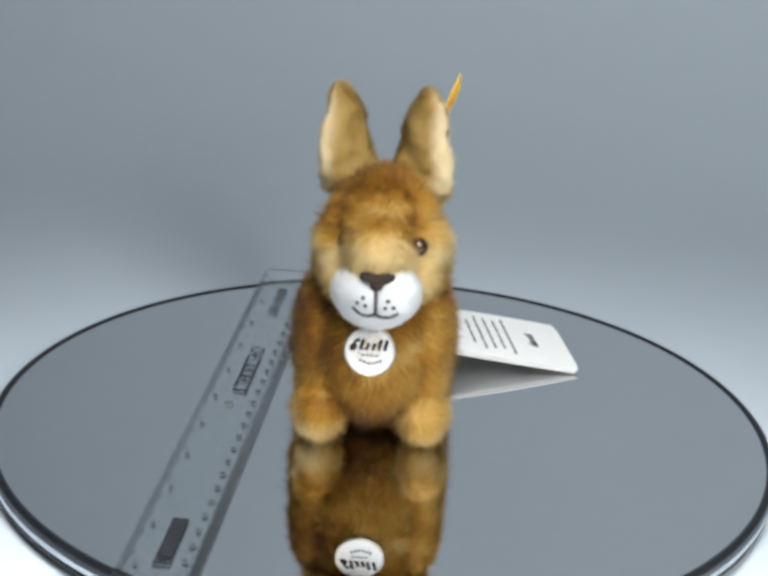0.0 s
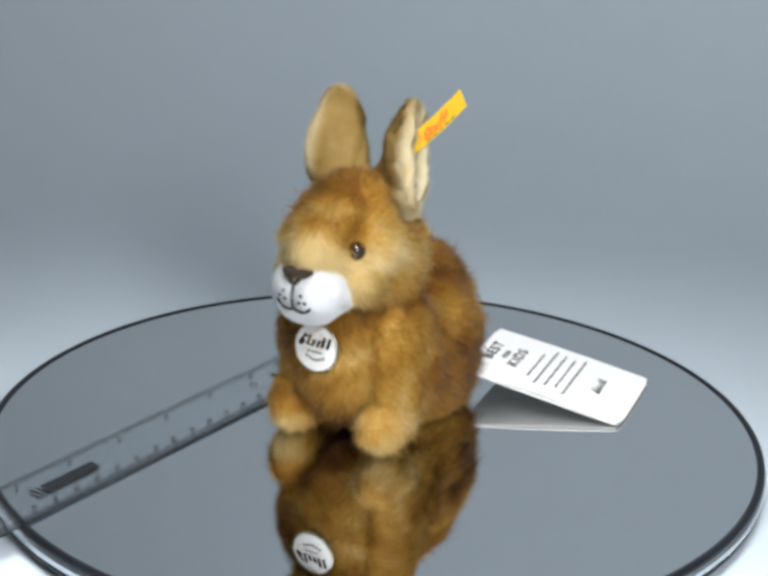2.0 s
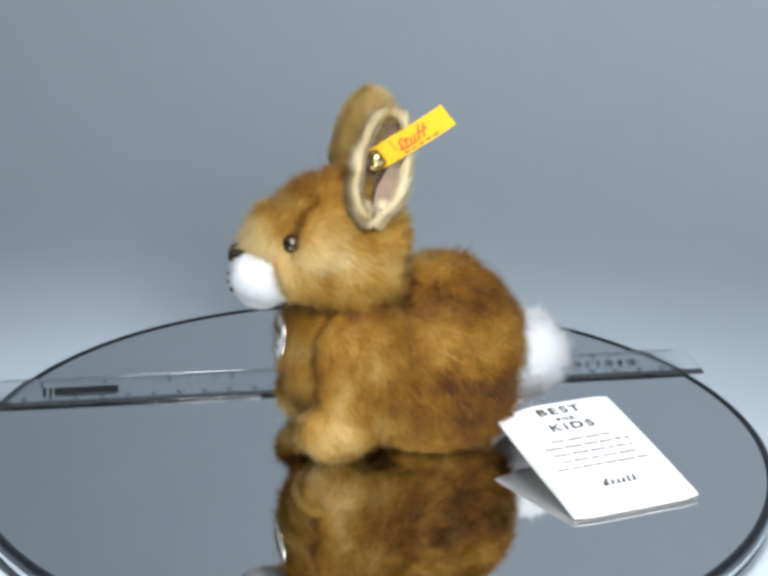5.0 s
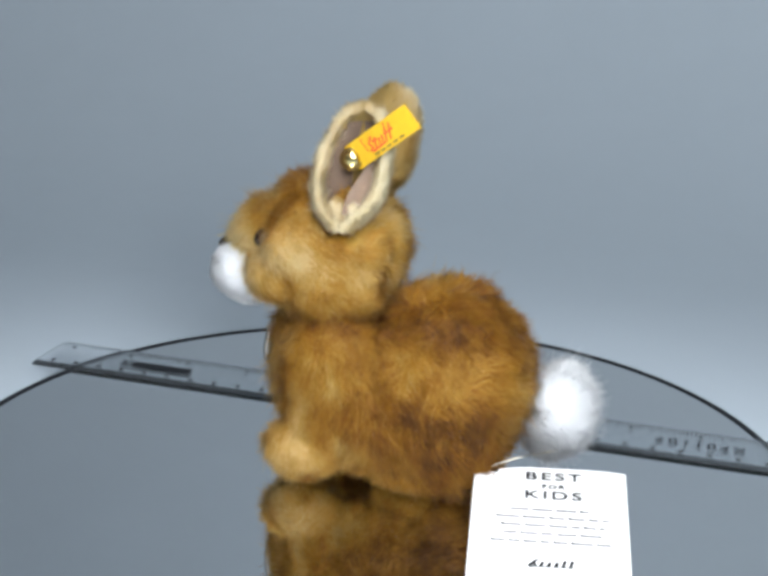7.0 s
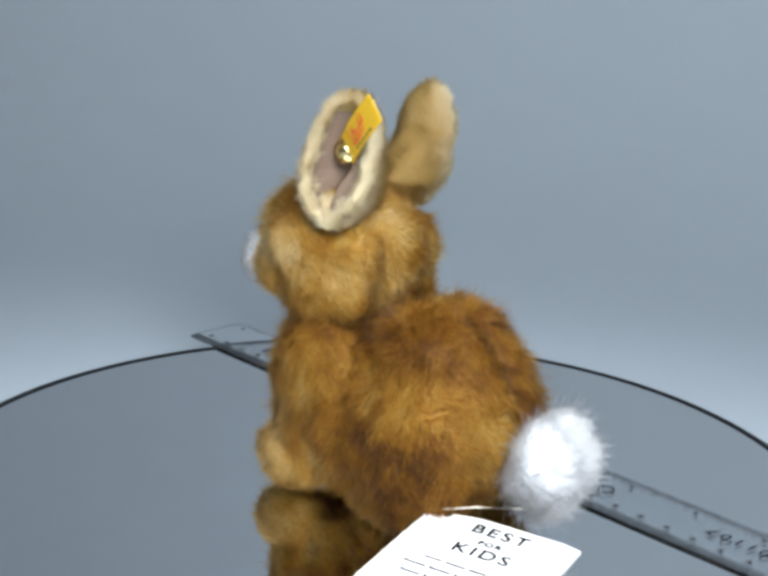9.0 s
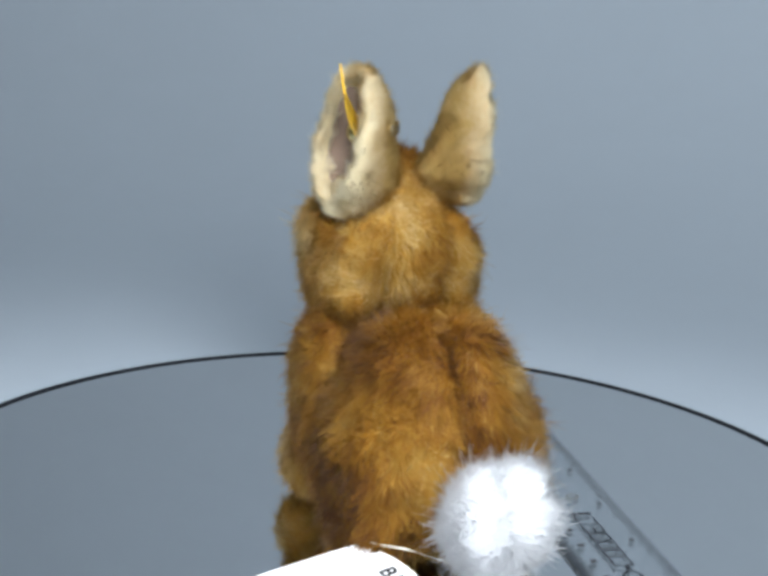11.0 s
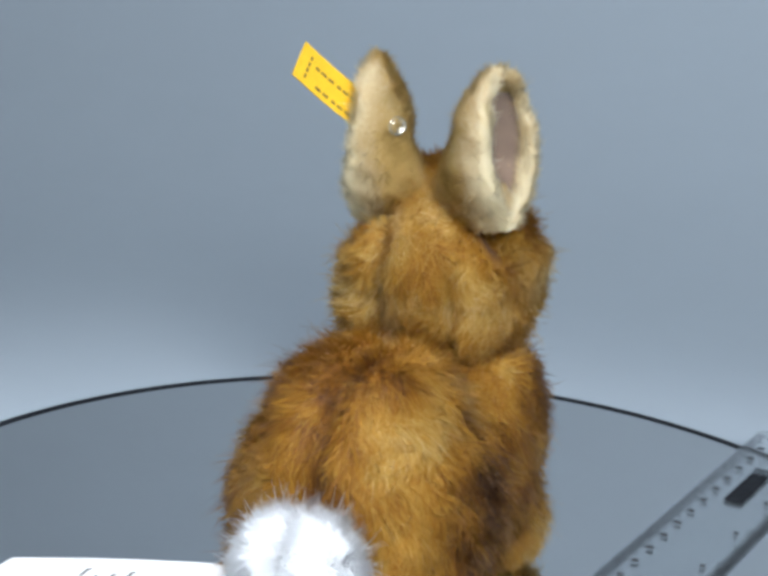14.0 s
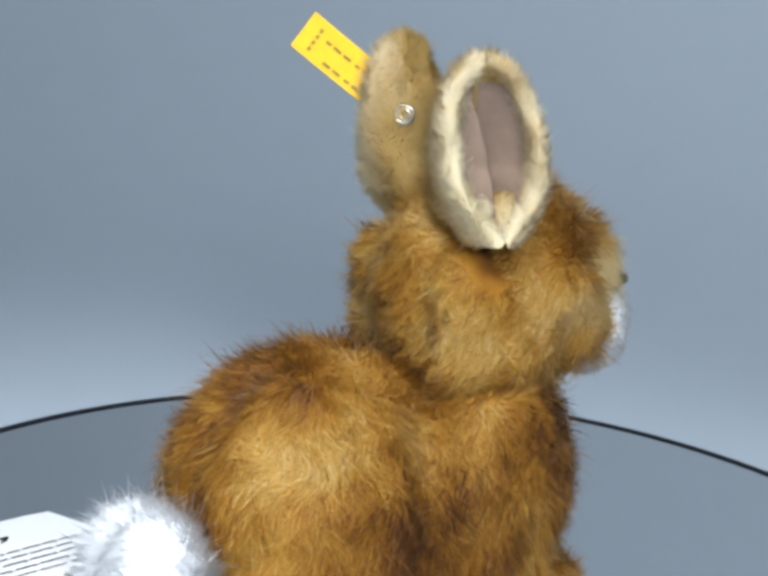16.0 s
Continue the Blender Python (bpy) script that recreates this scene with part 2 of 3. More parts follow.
def frame_outline(x0, x1, y0, y1, w):
    return joined(box(x0, x1, y0, y0 + w, top, top + 0.006), box(x0, x1, y1 - w, y1, top, top + 0.006),
                  box(x0, x0 + w, y0 + w, y1 - w, top, top + 0.006), box(x1 - w, x1, y0 + w, y1 - w, top, top + 0.006))


# a long logo of thin outlined shapes, closed and open ones in turn
ring_shape = moved(lathe([(0.22, 0.0), (0.22, 0.006), (0.28, 0.006), (0.28, 0.0)], 24), lambda x, y, z: (x * 1.05, y * 0.95, z + top))
part("outlined_ring", mesh_of("outlined_ring", *ring_shape, FADED, False), ruler).location = (0.02 * CM, 5.55 * CM, 0)
part("printed_dash", mesh_of("printed_dash", *box(-0.05, 0.04, 4.98, 5.2, top, top + 0.006), FADED, False), ruler)
closed = mesh_of("outlined_shape", *frame_outline(-0.29, 0.29, 0, 0.47, 0.055), FADED, False)
opened = mesh_of("open_outline", *joined(box(-0.29, -0.235, 0, 0.47, top, top + 0.006), box(0.235, 0.29, 0, 0.47, top, top + 0.006), box(-0.235, 0.235, 0.415, 0.47, top, top + 0.006)), FADED, False)
barred = mesh_of("barred_outline", *joined(box(-0.29, 0.29, 0.4, 0.47, top, top + 0.006), box(-0.29, -0.235, 0, 0.4, top, top + 0.006), box(-0.03, 0.03, 0.05, 0.4, top, top + 0.006), box(0.235, 0.29, 0, 0.4, top, top + 0.006)), FADED, False)
stem = mesh_of("stem_outline", *joined(box(0.22, 0.29, 0, 0.47, top, top + 0.006), box(-0.29, 0.22, 0.17, 0.31, top, top + 0.006)), FADED, False)
for k, me in enumerate((stem, opened, barred, closed, closed, closed, opened)):
    part("outlined_shape", me, ruler).location = (0.02 * CM, (1.3 + k * 0.53) * CM, 0)
me = lettering("KF01107", 0.62, FADED, 1.35)
wide = max(v.co.x for v in me.vertices) - min(v.co.x for v in me.vertices)
me.transform(Matrix.Diagonal((3.15 * CM / wide, 0.72, 1, 1)))
ob = part("printed_code", me, ruler, "grey printed code")
ob.matrix_local = pose(-0.12 * CM, 11.1 * CM, (top + 0.008) * CM, 0, 0, -90)
part("hang_hole", mesh_of("hang_hole", *moved(lathe([(0.13, 0.0), (0.16, 0.02), (0.19, 0.0)], 20), lambda x, y, z: (x - 0.16, y + 0.3, z + top)), STEEL), ruler)

# ---- folded card ----
card_turn = 8.4
card = thing("folded_card", "white folded paper care card with black print leaning on the toy", "card")
LEAN = radians(10.2)
# card space: x down the page, y across it, z off the paper; the fold is at x = 0
CARD_AT = Matrix.Translation(Vector((1.14, 6.53, 1.29)) * CM) @ pose(0, 0, 0, 0, 0, card_turn) @ pose(0, 0, 0, 0, math.degrees(LEAN), 0)
card.matrix_world = CARD_AT


def leaf(length, drop, curl):
    nx, w = 14, 2.43
    verts, faces = [], []
    for s in (0, -0.035):
        for i in range(nx + 1):
            u = i / nx
            for j in range(9):
                y = -w + 2 * w * j / 8
                x = u * length
                cut = (0.55, 0.24, 0.08, 0, 0, 0, 0, 0, 0.1)[j]  # the corner by the hole is cut and worn
                foot = 0.12 if j in (0, 8) else 0.0
                x = cut + u * (length - cut - foot)
                verts.append((x, y, s - drop * u + curl * math.sin(math.pi * u)))
    n = (nx + 1) * 9
    for i in range(nx):
        for j in range(8):
            a = i * 9 + j
            faces += [(a, a + 9, a + 10, a + 1), (n + a, n + a + 1, n + a + 10, n + a + 9)]
    edge = [j for j in range(9)] + [i * 9 + 8 for i in range(1, nx + 1)] + [nx * 9 + j for j in range(7, -1, -1)] + [i * 9 for i in range(nx - 1, 0, -1)]
    for k in range(len(edge)):
        a, b = edge[k], edge[(k + 1) % len(edge)]
        faces.append((a, b, b + n, a + n))
    return verts, faces


part("front_leaf", mesh_of("front_leaf", *leaf(6.72, -0.06, 0.05), CARD, False), card)
part("back_leaf", mesh_of("back_leaf", *moved(leaf(6.6, 0.0, -0.02), lambda x, y, z: (x + 0.03, y, z - 0.05)), CARD, False), card)


def on_card(me, x, y, name, label=""):
    ob = part(name, me, card, label)
    u = x / 6.72
    ob.matrix_local = pose(x * CM, y * CM, (0.06 * u + 0.05 * math.sin(math.pi * u) + 0.02) * CM, 0, 0, 90)


for text, x, h in (("BEST", 0.55, 0.42), ("FOR", 1.13, 0.21), ("KIDS", 1.62, 0.42)):
    me = lettering(text, h, INK, 1.25, 0.0001)
    wide = max(v.co.x for v in me.vertices) - min(v.co.x for v in me.vertices)
    me.transform(Matrix.Diagonal(((0.75 if text == "FOR" else 1.78) * CM / wide, 1, 1, 1)))
    on_card(me, x, 0.1, "word")
rng = random.Random(5)
for k, w in enumerate((2.65, 3.5, 3.2, 3.0, 3.75)):
    words, at = [], -w / 2
    while at < w / 2 - 0.15:
        wl = min(rng.uniform(0.28, 0.75), w / 2 - at)
        words.append(box(at, at + wl, -0.04, 0.035, 0, 0.006))
        if rng.random() < 0.7:
            words.append(box(at, at + 0.07, 0.036, 0.085, 0, 0.006))
        at += wl + 0.1
    on_card(mesh_of("text_line", *joined(*words), GREYINK, False), 2.43 + 0.415 * k, 0.1, "text_line")
script = [tube([(-0.72, -0.12, 0), (-0.5, 0.16, 0), (-0.42, 0.2, 0)], 0.05), tube([(-0.7, -0.16, 0), (-0.5, -0.1, 0), (-0.55, 0.02, 0)], 0.05)]
for k in range(5):
    x = -0.32 + 0.22 * k
    script.append(tube([(x - 0.05, -0.15, 0), (x + 0.03, 0.1 + (0.1 if k > 2 else 0), 0)], 0.05))
script.append(tube([(-0.5, -0.13, 0), (0.62, -0.12, 0)], 0.022))
on_card(mesh_of("printed_mark", *moved(joined(*script), lambda x, y, z: (x, y, z * 0.1 + 0.003)), INK, False), 5.15, 0.12, "printed_mark", "bold black script mark")
on_card(mesh_of("punched_hole", *disc(0.12, 0.0, 18), INK, False), 0.32, -1.78, "punched_hole")

# ---- the soft toy rabbit ----
# rabbit space, cm: x to its left, y backwards, z up; it faces -y
rabbit = thing("toy_rabbit", "golden brown mohair toy rabbit sitting upright on the mirror", "soft toy", pose(-0.005, 0, 0))
rs = np.random.RandomState(7)


def wave_noise(seed, size, n=28):
    """A smooth random field, about -1 to 1, with blotches of that size in centimetres."""
    g = np.random.RandomState(seed)
    k = g.normal(size=(n, 3)) * (2.2 / size)
    ph = g.uniform(0, 2 * np.pi, n)
    return lambda p: np.cos(p @ k.T + ph).sum(1) * (1.25 / np.sqrt(n))


BIG, MID, SMALL = wave_noise(1, 2.2), wave_noise(2, 0.9), wave_noise(3, 0.4)
TUFT = [wave_noise(10 + k, 0.55) for k in range(3)]


def field(p, blobs, k):
    """Signed distance to the smooth union of ellipsoids (centre, radii)."""
    d = None
    for c, r in blobs:
        q = p - np.array(c, float)
        r = np.array(r, float)
        k0 = np.linalg.norm(q / r, axis=-1)
        k1 = np.linalg.norm(q / r**2, axis=-1) + 1e-9
        e = k0 * (k0 - 1) / k1
        if d is None:
            d = e
        else:
            h = np.clip(0.5 + 0.5 * (d - e) / k, 0, 1)
            d = d * (1 - h) + e * h - k * h * (1 - h)
    return d


def blob_mesh(centre, blobs, k=0.5, rings=56, sides=80, groove=None, lump=0.05):
    """The outermost surface of the union of blobs seen from its centre, as verts, quads and normals."""
    c = np.array(centre, float)
    th = np.linspace(0.02, np.pi - 0.02, rings)
    ph = np.arange(sides) * 2 * np.pi / sides
    d = np.stack([np.outer(np.sin(th), np.cos(ph)), np.outer(np.sin(th), np.sin(ph)), np.outer(np.cos(th), np.ones(sides))], -1).reshape(-1, 3)
    far = np.linspace(0, 8, 161)
    r = np.zeros(len(d))
    last = field(c + d * far[-1], blobs, k)
    for a, b in zip(far[-2::-1], far[:0:-1]):
        f = field(c + d * a, blobs, k)
        hit = (f < 0) & (last >= 0) & (r == 0)
        r[hit] = a + (b - a) * (f[hit] / (f[hit] - last[hit]))
        last = f
    p = c + d * r[:, None]
    p = p + d * (lump * MID(p))[:, None]
    if groove is not None:
        p = p - d * groove(p)[:, None]
    faces = [(i * sides + j, (i + 1) * sides + j, (i + 1) * sides + (j + 1) % sides, i * sides + (j + 1) % sides) for i in range(rings - 1) for j in range(sides)]
    faces += [tuple(range(sides)), tuple((rings - 1) * sides + j for j in range(sides))[::-1]]
    return p, faces


def normals_of(p, faces):
    n = np.zeros_like(p)
    q = np.array([f for f in faces if len(f) == 4])
    fn = np.cross(p[q[:, 2]] - p[q[:, 0]], p[q[:, 3]] - p[q[:, 1]])
    for k in range(4):
        np.add.at(n, q[:, k], fn)
    return n / (np.linalg.norm(n, axis=1, keepdims=True) + 1e-12)


def unit(v):
    return v / (np.linalg.norm(v, axis=-1, keepdims=True) + 1e-12)


def pile(name, p, faces, material, density, length, flow, tone, lift=0.55, width=0.019, keep=None, messy=0.36, tuft=0.5, guard=0.06, tint=0.11, ruffle=0.24, parent=None, label="", where=None):
    """A skin with its pile: every strand is a tapered, bent ribbon rooted in the skin. One mesh."""
    nrm = normals_of(p, faces)
    if (nrm * (p - p.mean(0))).sum() < 0 and where is None:
        nrm, faces = -nrm, [f[::-1] for f in faces]
    q = np.array([f for f in faces if len(f) == 4])
    tri = np.concatenate([q[:, [0, 1, 2]], q[:, [0, 2, 3]]])
    area = np.linalg.norm(np.cross(p[tri[:, 1]] - p[tri[:, 0]], p[tri[:, 2]] - p[tri[:, 0]]), axis=1) / 2
    if where is not None:
        area = area * where[tri].mean(1)
    count = int(area.sum() * density)
    t = tri[rs.choice(len(tri), count, p=area / area.sum())]
    a, b = rs.uniform(size=(2, count))
    flip = a + b > 1
    a[flip], b[flip] = 1 - a[flip], 1 - b[flip]
    w = np.stack([1 - a - b, a, b], 1)[:, :, None]
    root = (p[t] * w).sum(1)
    n = unit((nrm[t] * w).sum(1))
    if keep is not None:
        ok = keep(root)
        root, n = root[ok], n[ok]
    f = flow(root)
    f = f - n * (f * n).sum(1, keepdims=True)
    f = unit(f + tuft * np.stack([g(root) for g in TUFT], 1))
    f = unit(f - n * (f * n).sum(1, keepdims=True))
    wild = rs.normal(size=root.shape) * messy
    d0, d1 = unit(n * lift * 1.5 + f + wild), unit(n * lift * 0.45 + f + wild * 1.3)
    L = (length(root) if callable(length) else np.full(len(root), length)) * rs.uniform(0.65, 1.15, len(root)) * np.where(rs.uniform(size=len(root)) < guard, 1.55, 1.0)
    side = unit(np.cross(n, f) + rs.normal(size=root.shape) * 0.35)
    pts = [root - n * 0.03, root + d0 * (L * 0.36)[:, None]]
    pts.append(pts[1] + unit(d0 + d1) * (L * 0.34)[:, None])
    pts.append(pts[2] + d1 * (L * 0.34)[:, None])
    half = width * 0.5 * rs.uniform(0.7, 1.3, (len(root), 1))
    v = np.stack([pts[0] - side * half, pts[0] + side * half, pts[1] - side * half, pts[1] + side * half,
                  pts[2] - side * half * 0.75, pts[2] + side * half * 0.75, pts[3]], 1)
    for arr in v.transpose(1, 0, 2):
        arr[:, 2] = np.maximum(arr[:, 2], 0.02)
    m = len(root)
    sv = np.asarray(p, float)
    sv = sv.copy()
    sv[:, 2] = np.maximum(sv[:, 2], 0.03)
    verts = np.concatenate([sv, v.reshape(-1, 3)])
    base = len(p) + 7 * np.arange(m)[:, None]
    quads = np.concatenate([base + [1, 0, 2, 3], base + [3, 2, 4, 5]])
    tips = base + [5, 4, 6]
    skin4 = q
    caps = [f_ for f_ in faces if len(f_) != 4]
    loops = np.concatenate([skin4.ravel(), quads.ravel(), tips.ravel(), np.array([i for f_ in caps for i in f_], int)])
    sizes = np.concatenate([np.full(len(skin4) + len(quads), 4), np.full(len(tips), 3), np.array([len(f_) for f_ in caps], int)])
    me = bpy.data.meshes.new(name)
    me.vertices.add(len(verts))
    me.vertices.foreach_set("co", (verts * CM).ravel().astype(np.float32))
    me.loops.add(len(loops))
    me.loops.foreach_set("vertex_index", loops.astype(np.int32))
    me.polygons.add(len(sizes))
    me.polygons.foreach_set("loop_start", np.concatenate([[0], np.cumsum(sizes)[:-1]]).astype(np.int32))
    me.update(calc_edges=True)
    me.polygons.foreach_set("use_smooth", np.ones(len(sizes), bool))
    tn = np.concatenate([tone(sv), np.repeat(tone(root) + rs.normal(size=m) * tint, 7)])
    al = np.concatenate([np.full(len(sv), 0.4), np.tile([0.4, 0.4, 0.1, 0.1, -0.3, -0.3, -0.6], m)])
    for nm, val in (("tone", tn), ("along", al)):
        me.attributes.new(nm, "FLOAT", "POINT").data.foreach_set("value", val.astype(np.float32))
    soft = np.concatenate([nrm, np.repeat(unit(n + 0.1 * f + ruffle * rs.normal(size=n.shape)), 7, axis=0)])
    me.normals_split_custom_set_from_vertices(soft.astype(float))
    me.materials.append(material)
    return part(name, me, parent or rabbit, label)


def near(p, c, r):
    """1 at a centre, falling to 0 round the ellipsoid of those radii."""
    return np.exp(-(((p - np.array(c, float)) / np.array(r, float)) ** 2).sum(1))


def both(p):
    q = p.copy()
    q[:, 0] = np.abs(q[:, 0])
    return q


def head_tone(p):
    q = both(p)
    t = 0.47 - 0.12 * np.clip((-2.0 - p[:, 1]) / 1.2, 0, 1) + 0.08 * BIG(p) + 0.11 * MID(p) + 0.06 * SMALL(p)
    t = t - 0.52 * near(q, (1.3, -4.0, 7.3), (1.1, 1.1, 0.8)) - 0.55 * near(q, (0.3, -4.7, 8.35), (1.0, 1.0, 0.6))
    t = t - 0.48 * near(q, (2.1, -2.2, 7.9), (0.6, 0.9, 0.6)) - 0.18 * near(q, (2.2, -0.4, 7.3), (0.6, 1.2, 0.7))
    # brow crease over each eye: its shade is painted in; then a darker crown
    t = t + 0.28 * near(q, (1.2, -3.2, 9.0), (0.5, 0.7, 0.6)) + 0.14 * near(q, (0, -1.5, 10.2), (1.6, 1.6, 0.7))
    # the head's underside is toned darker, as painted shade below the chin
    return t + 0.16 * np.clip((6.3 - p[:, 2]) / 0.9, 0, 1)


def body_tone(p):
    q = both(p)
    t = 0.61 + 0.12 * BIG(p) + 0.08 * MID(p) + 0.06 * SMALL(p)
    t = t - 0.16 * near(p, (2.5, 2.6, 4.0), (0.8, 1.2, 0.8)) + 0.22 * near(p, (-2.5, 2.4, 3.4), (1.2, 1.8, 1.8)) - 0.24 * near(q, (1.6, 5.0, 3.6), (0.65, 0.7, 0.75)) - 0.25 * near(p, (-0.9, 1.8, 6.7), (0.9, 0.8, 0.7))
    # shade painted into the tone: along the spine parting and round the neck
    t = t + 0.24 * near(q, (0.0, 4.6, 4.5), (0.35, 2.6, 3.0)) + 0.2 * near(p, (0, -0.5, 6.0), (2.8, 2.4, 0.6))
    # darker low on the chest: the shade between the forelegs, put into the colour
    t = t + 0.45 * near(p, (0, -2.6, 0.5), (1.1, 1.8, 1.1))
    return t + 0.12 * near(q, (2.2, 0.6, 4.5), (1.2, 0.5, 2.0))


def leg_tone(p):
    q = both(p)
    t = 0.56 + 0.10 * BIG(p) + 0.09 * MID(p) + 0.05 * SMALL(p)
    return t - 0.42 * near(q, (2.0, -3.0, 0.5), (1.3, 0.9, 0.9)) - 0.28 * near(q, (2.75, -1.9, 1.6), (0.5, 1.1, 1.2)) + 0.14 * near(q, (2.3, -1.6, 1.9), (1.3, 1.0, 0.5))


def hang(p):
    return np.stack([0.25 * p[:, 0], 0.35 + 0.1 * p[:, 1], np.full(len(p), -0.8)], 1)


def sweep_back(p):
    back = np.stack([0.45 * p[:, 0], np.full(len(p), 1.0), np.where(p[:, 2] > 8.6, 0.0, -0.55)], 1)
    fringe = np.stack([0.25 * p[:, 0], np.full(len(p), -0.6), np.full(len(p), -1.0)], 1)
    w = np.clip((1.35 - np.abs(p[:, 0])) / 0.4, 0, 1) * np.clip((-1.6 - p[:, 1]) / 0.8, 0, 1) * np.clip((p[:, 2] - 7.1) / 0.3, 0, 1)
    return back * (1 - w[:, None]) + fringe * w[:, None]


HEAD = [((0.17, -1.36, 7.85), (2.02, 2.44, 2.32)), ((1.32, -1.05, 6.9), (1.1, 1.75, 1.45)), ((-0.95, -1.05, 6.9), (1.05, 1.75, 1.45)), ((0.12, -3.36, 7.86), (1.12, 1.26, 1.28)), ((1.28, -3.0, 7.0), (0.82, 0.82, 0.9)), ((-0.92, -3.0, 7.0), (0.76, 0.78, 0.88)), ((1.72, -2.42, 7.95), (0.62, 0.74, 0.68)), ((1.10, -0.18, 7.95), (0.96, 1.05, 1.3)), ((-0.92, -0.18, 7.95), (0.90, 1.05, 1.3)), ((-1.32, -2.35, 7.85), (0.6, 0.7, 0.66))]
EYES_AT = [(1.44, -3.26, 8.15), (-1.08, -2.95, 8.12)]


def head_groove(p):
    g = 0.34 * np.exp(-((np.abs(p[:, 0]) - 1.2) / 0.18) ** 2) * np.clip((-2.0 - p[:, 1]) / 0.6, 0, 1) * np.clip((p[:, 2] - 8.2) / 0.4, 0, 1)
    g = g + 0.42 * np.exp(-((np.abs(p[:, 0]) - 0.95) / 0.2) ** 2) * np.clip((p[:, 1] + 0.2) / 0.6, 0, 1) * np.clip((9.4 - p[:, 2]) / 0.8, 0, 1)
    for s in (1, -1):
        g = g + 0.75 * near(p, (1.75 * s, -0.45, 9.15), (0.75, 0.85, 0.8))
    for e in EYES_AT:
        g = g + 0.30 * near(p, (e[0], e[1], e[2]), (0.42, 0.45, 0.38))
    return g


def head_keep(p):
    ok = np.ones(len(p), bool)
    ok &= np.linalg.norm((p - np.array(EYES_AT[0])) / (0.40, 0.36, 0.34), axis=1) > 1
    for s in (1, -1):
        ok &= np.linalg.norm((p - np.array((1.6 * s, -0.42, 9.05))) / (0.78, 0.74, 0.95), axis=1) > 1
    ok &= ~((p[:, 1] < -4.3) & (p[:, 2] < 7.72) & (np.abs(p[:, 0] - 0.13) < 0.6))
    return ok & ~((p[:, 1] < -4.5) & (p[:, 2] < 7.35))


BODY = [((0.05, 2.58, 3.6), (2.38, 2.93, 3.02)), ((0.04, -1.05, 3.7), (1.98, 2.12, 2.9)), ((1.70, 2.55, 2.45), (1.04, 2.32, 2.35)), ((-1.60, 2.6, 2.45), (1.04, 2.35, 2.35)),
        ((1.70, 0.35, 3.0), (0.98, 1.7, 2.15)), ((-1.62, 0.35, 3.0), (0.96, 1.7, 2.15)), ((1.5, -0.1, 4.2), (0.9, 1.5, 1.6)), ((-1.45, -0.1, 4.2), (0.88, 1.5, 1.6))]


def body_groove(p):
    back = np.clip((p[:, 1] - 0.8) / 1.0, 0, 1) * np.clip((p[:, 2] - 3.0) / 1.0, 0, 1)
    shoulder = np.exp(-((p[:, 1] - 0.75 + 0.22 * (p[:, 2] - 4.0)) / 0.3) ** 2) * np.clip((p[:, 2] - 3.0) / 1.6, 0, 1) * np.clip((np.abs(p[:, 0]) - 0.6) / 0.8, 0, 1)
    return 0.62 * np.exp(-(p[:, 0] / 0.24) ** 2) * back + 0.32 * shoulder


bp, bf = blob_mesh((0, 1.0, 3.4), BODY, 0.35, 64, 96, body_groove, 0.07)
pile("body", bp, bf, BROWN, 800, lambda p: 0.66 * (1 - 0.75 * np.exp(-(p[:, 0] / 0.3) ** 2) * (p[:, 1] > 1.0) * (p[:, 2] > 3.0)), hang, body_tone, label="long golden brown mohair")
hp, hf = blob_mesh((0, -1.7, 7.5), HEAD, 0.35, 60, 88, head_groove, 0.04)
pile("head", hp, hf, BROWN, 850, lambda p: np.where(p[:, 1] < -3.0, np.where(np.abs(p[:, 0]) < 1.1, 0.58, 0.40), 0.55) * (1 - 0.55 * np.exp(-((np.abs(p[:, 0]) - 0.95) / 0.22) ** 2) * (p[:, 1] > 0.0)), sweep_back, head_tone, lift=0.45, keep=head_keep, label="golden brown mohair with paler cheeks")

for s in (1, -1):
    side = 1.9 if s > 0 else 1.8
    LEG = [((side * s, -0.75, 3.9), (0.9, 1.7, 2.1)), (((side + 0.05) * s, -1.75, 1.15), (0.82, 1.25, 1.0)), ((side * s, -1.0, 2.4), (0.78, 1.35, 1.5))]
    lp, lf = blob_mesh((1.95 * s, -1.3, 2.4), LEG, 0.25, 48, 56, None, 0.04)
    pile("front_leg", lp, lf, BROWN, 700, 0.48, hang, leg_tone, label="plush foreleg with paler paw")
    FOOT = [((1.75 * s, 2.4, 0.55), (0.75, 1.6, 0.5)), ((1.4 * s, 1.3, 0.45), (0.65, 0.9, 0.42))]
    lp, lf = blob_mesh((1.65 * s, 2.0, 0.5), FOOT, 0.3, 36, 48, None, 0.03)
    pile("hind_foot", lp, lf, BROWN, 450, 0.4, hang, leg_tone, label="plush hind foot lying flat")

# muzzle, nose, mouth and whisker dots
TURN = 0.07  # the face looks slightly to its left
MUZZLE = [((0.68, -4.34, 6.76), (0.86, 0.98, 0.88)), ((-0.55, -3.90, 6.76), (0.84, 0.90, 0.88)), ((0.07, -4.15, 6.28), (1.2, 0.86, 0.78)), ((0.07, -4.35, 6.75), (1.0, 0.80, 0.75)), ((1.02, -3.62, 6.62), (0.56, 0.85, 0.66)), ((-0.92, -3.42, 6.62), (0.54, 0.85, 0.70))]


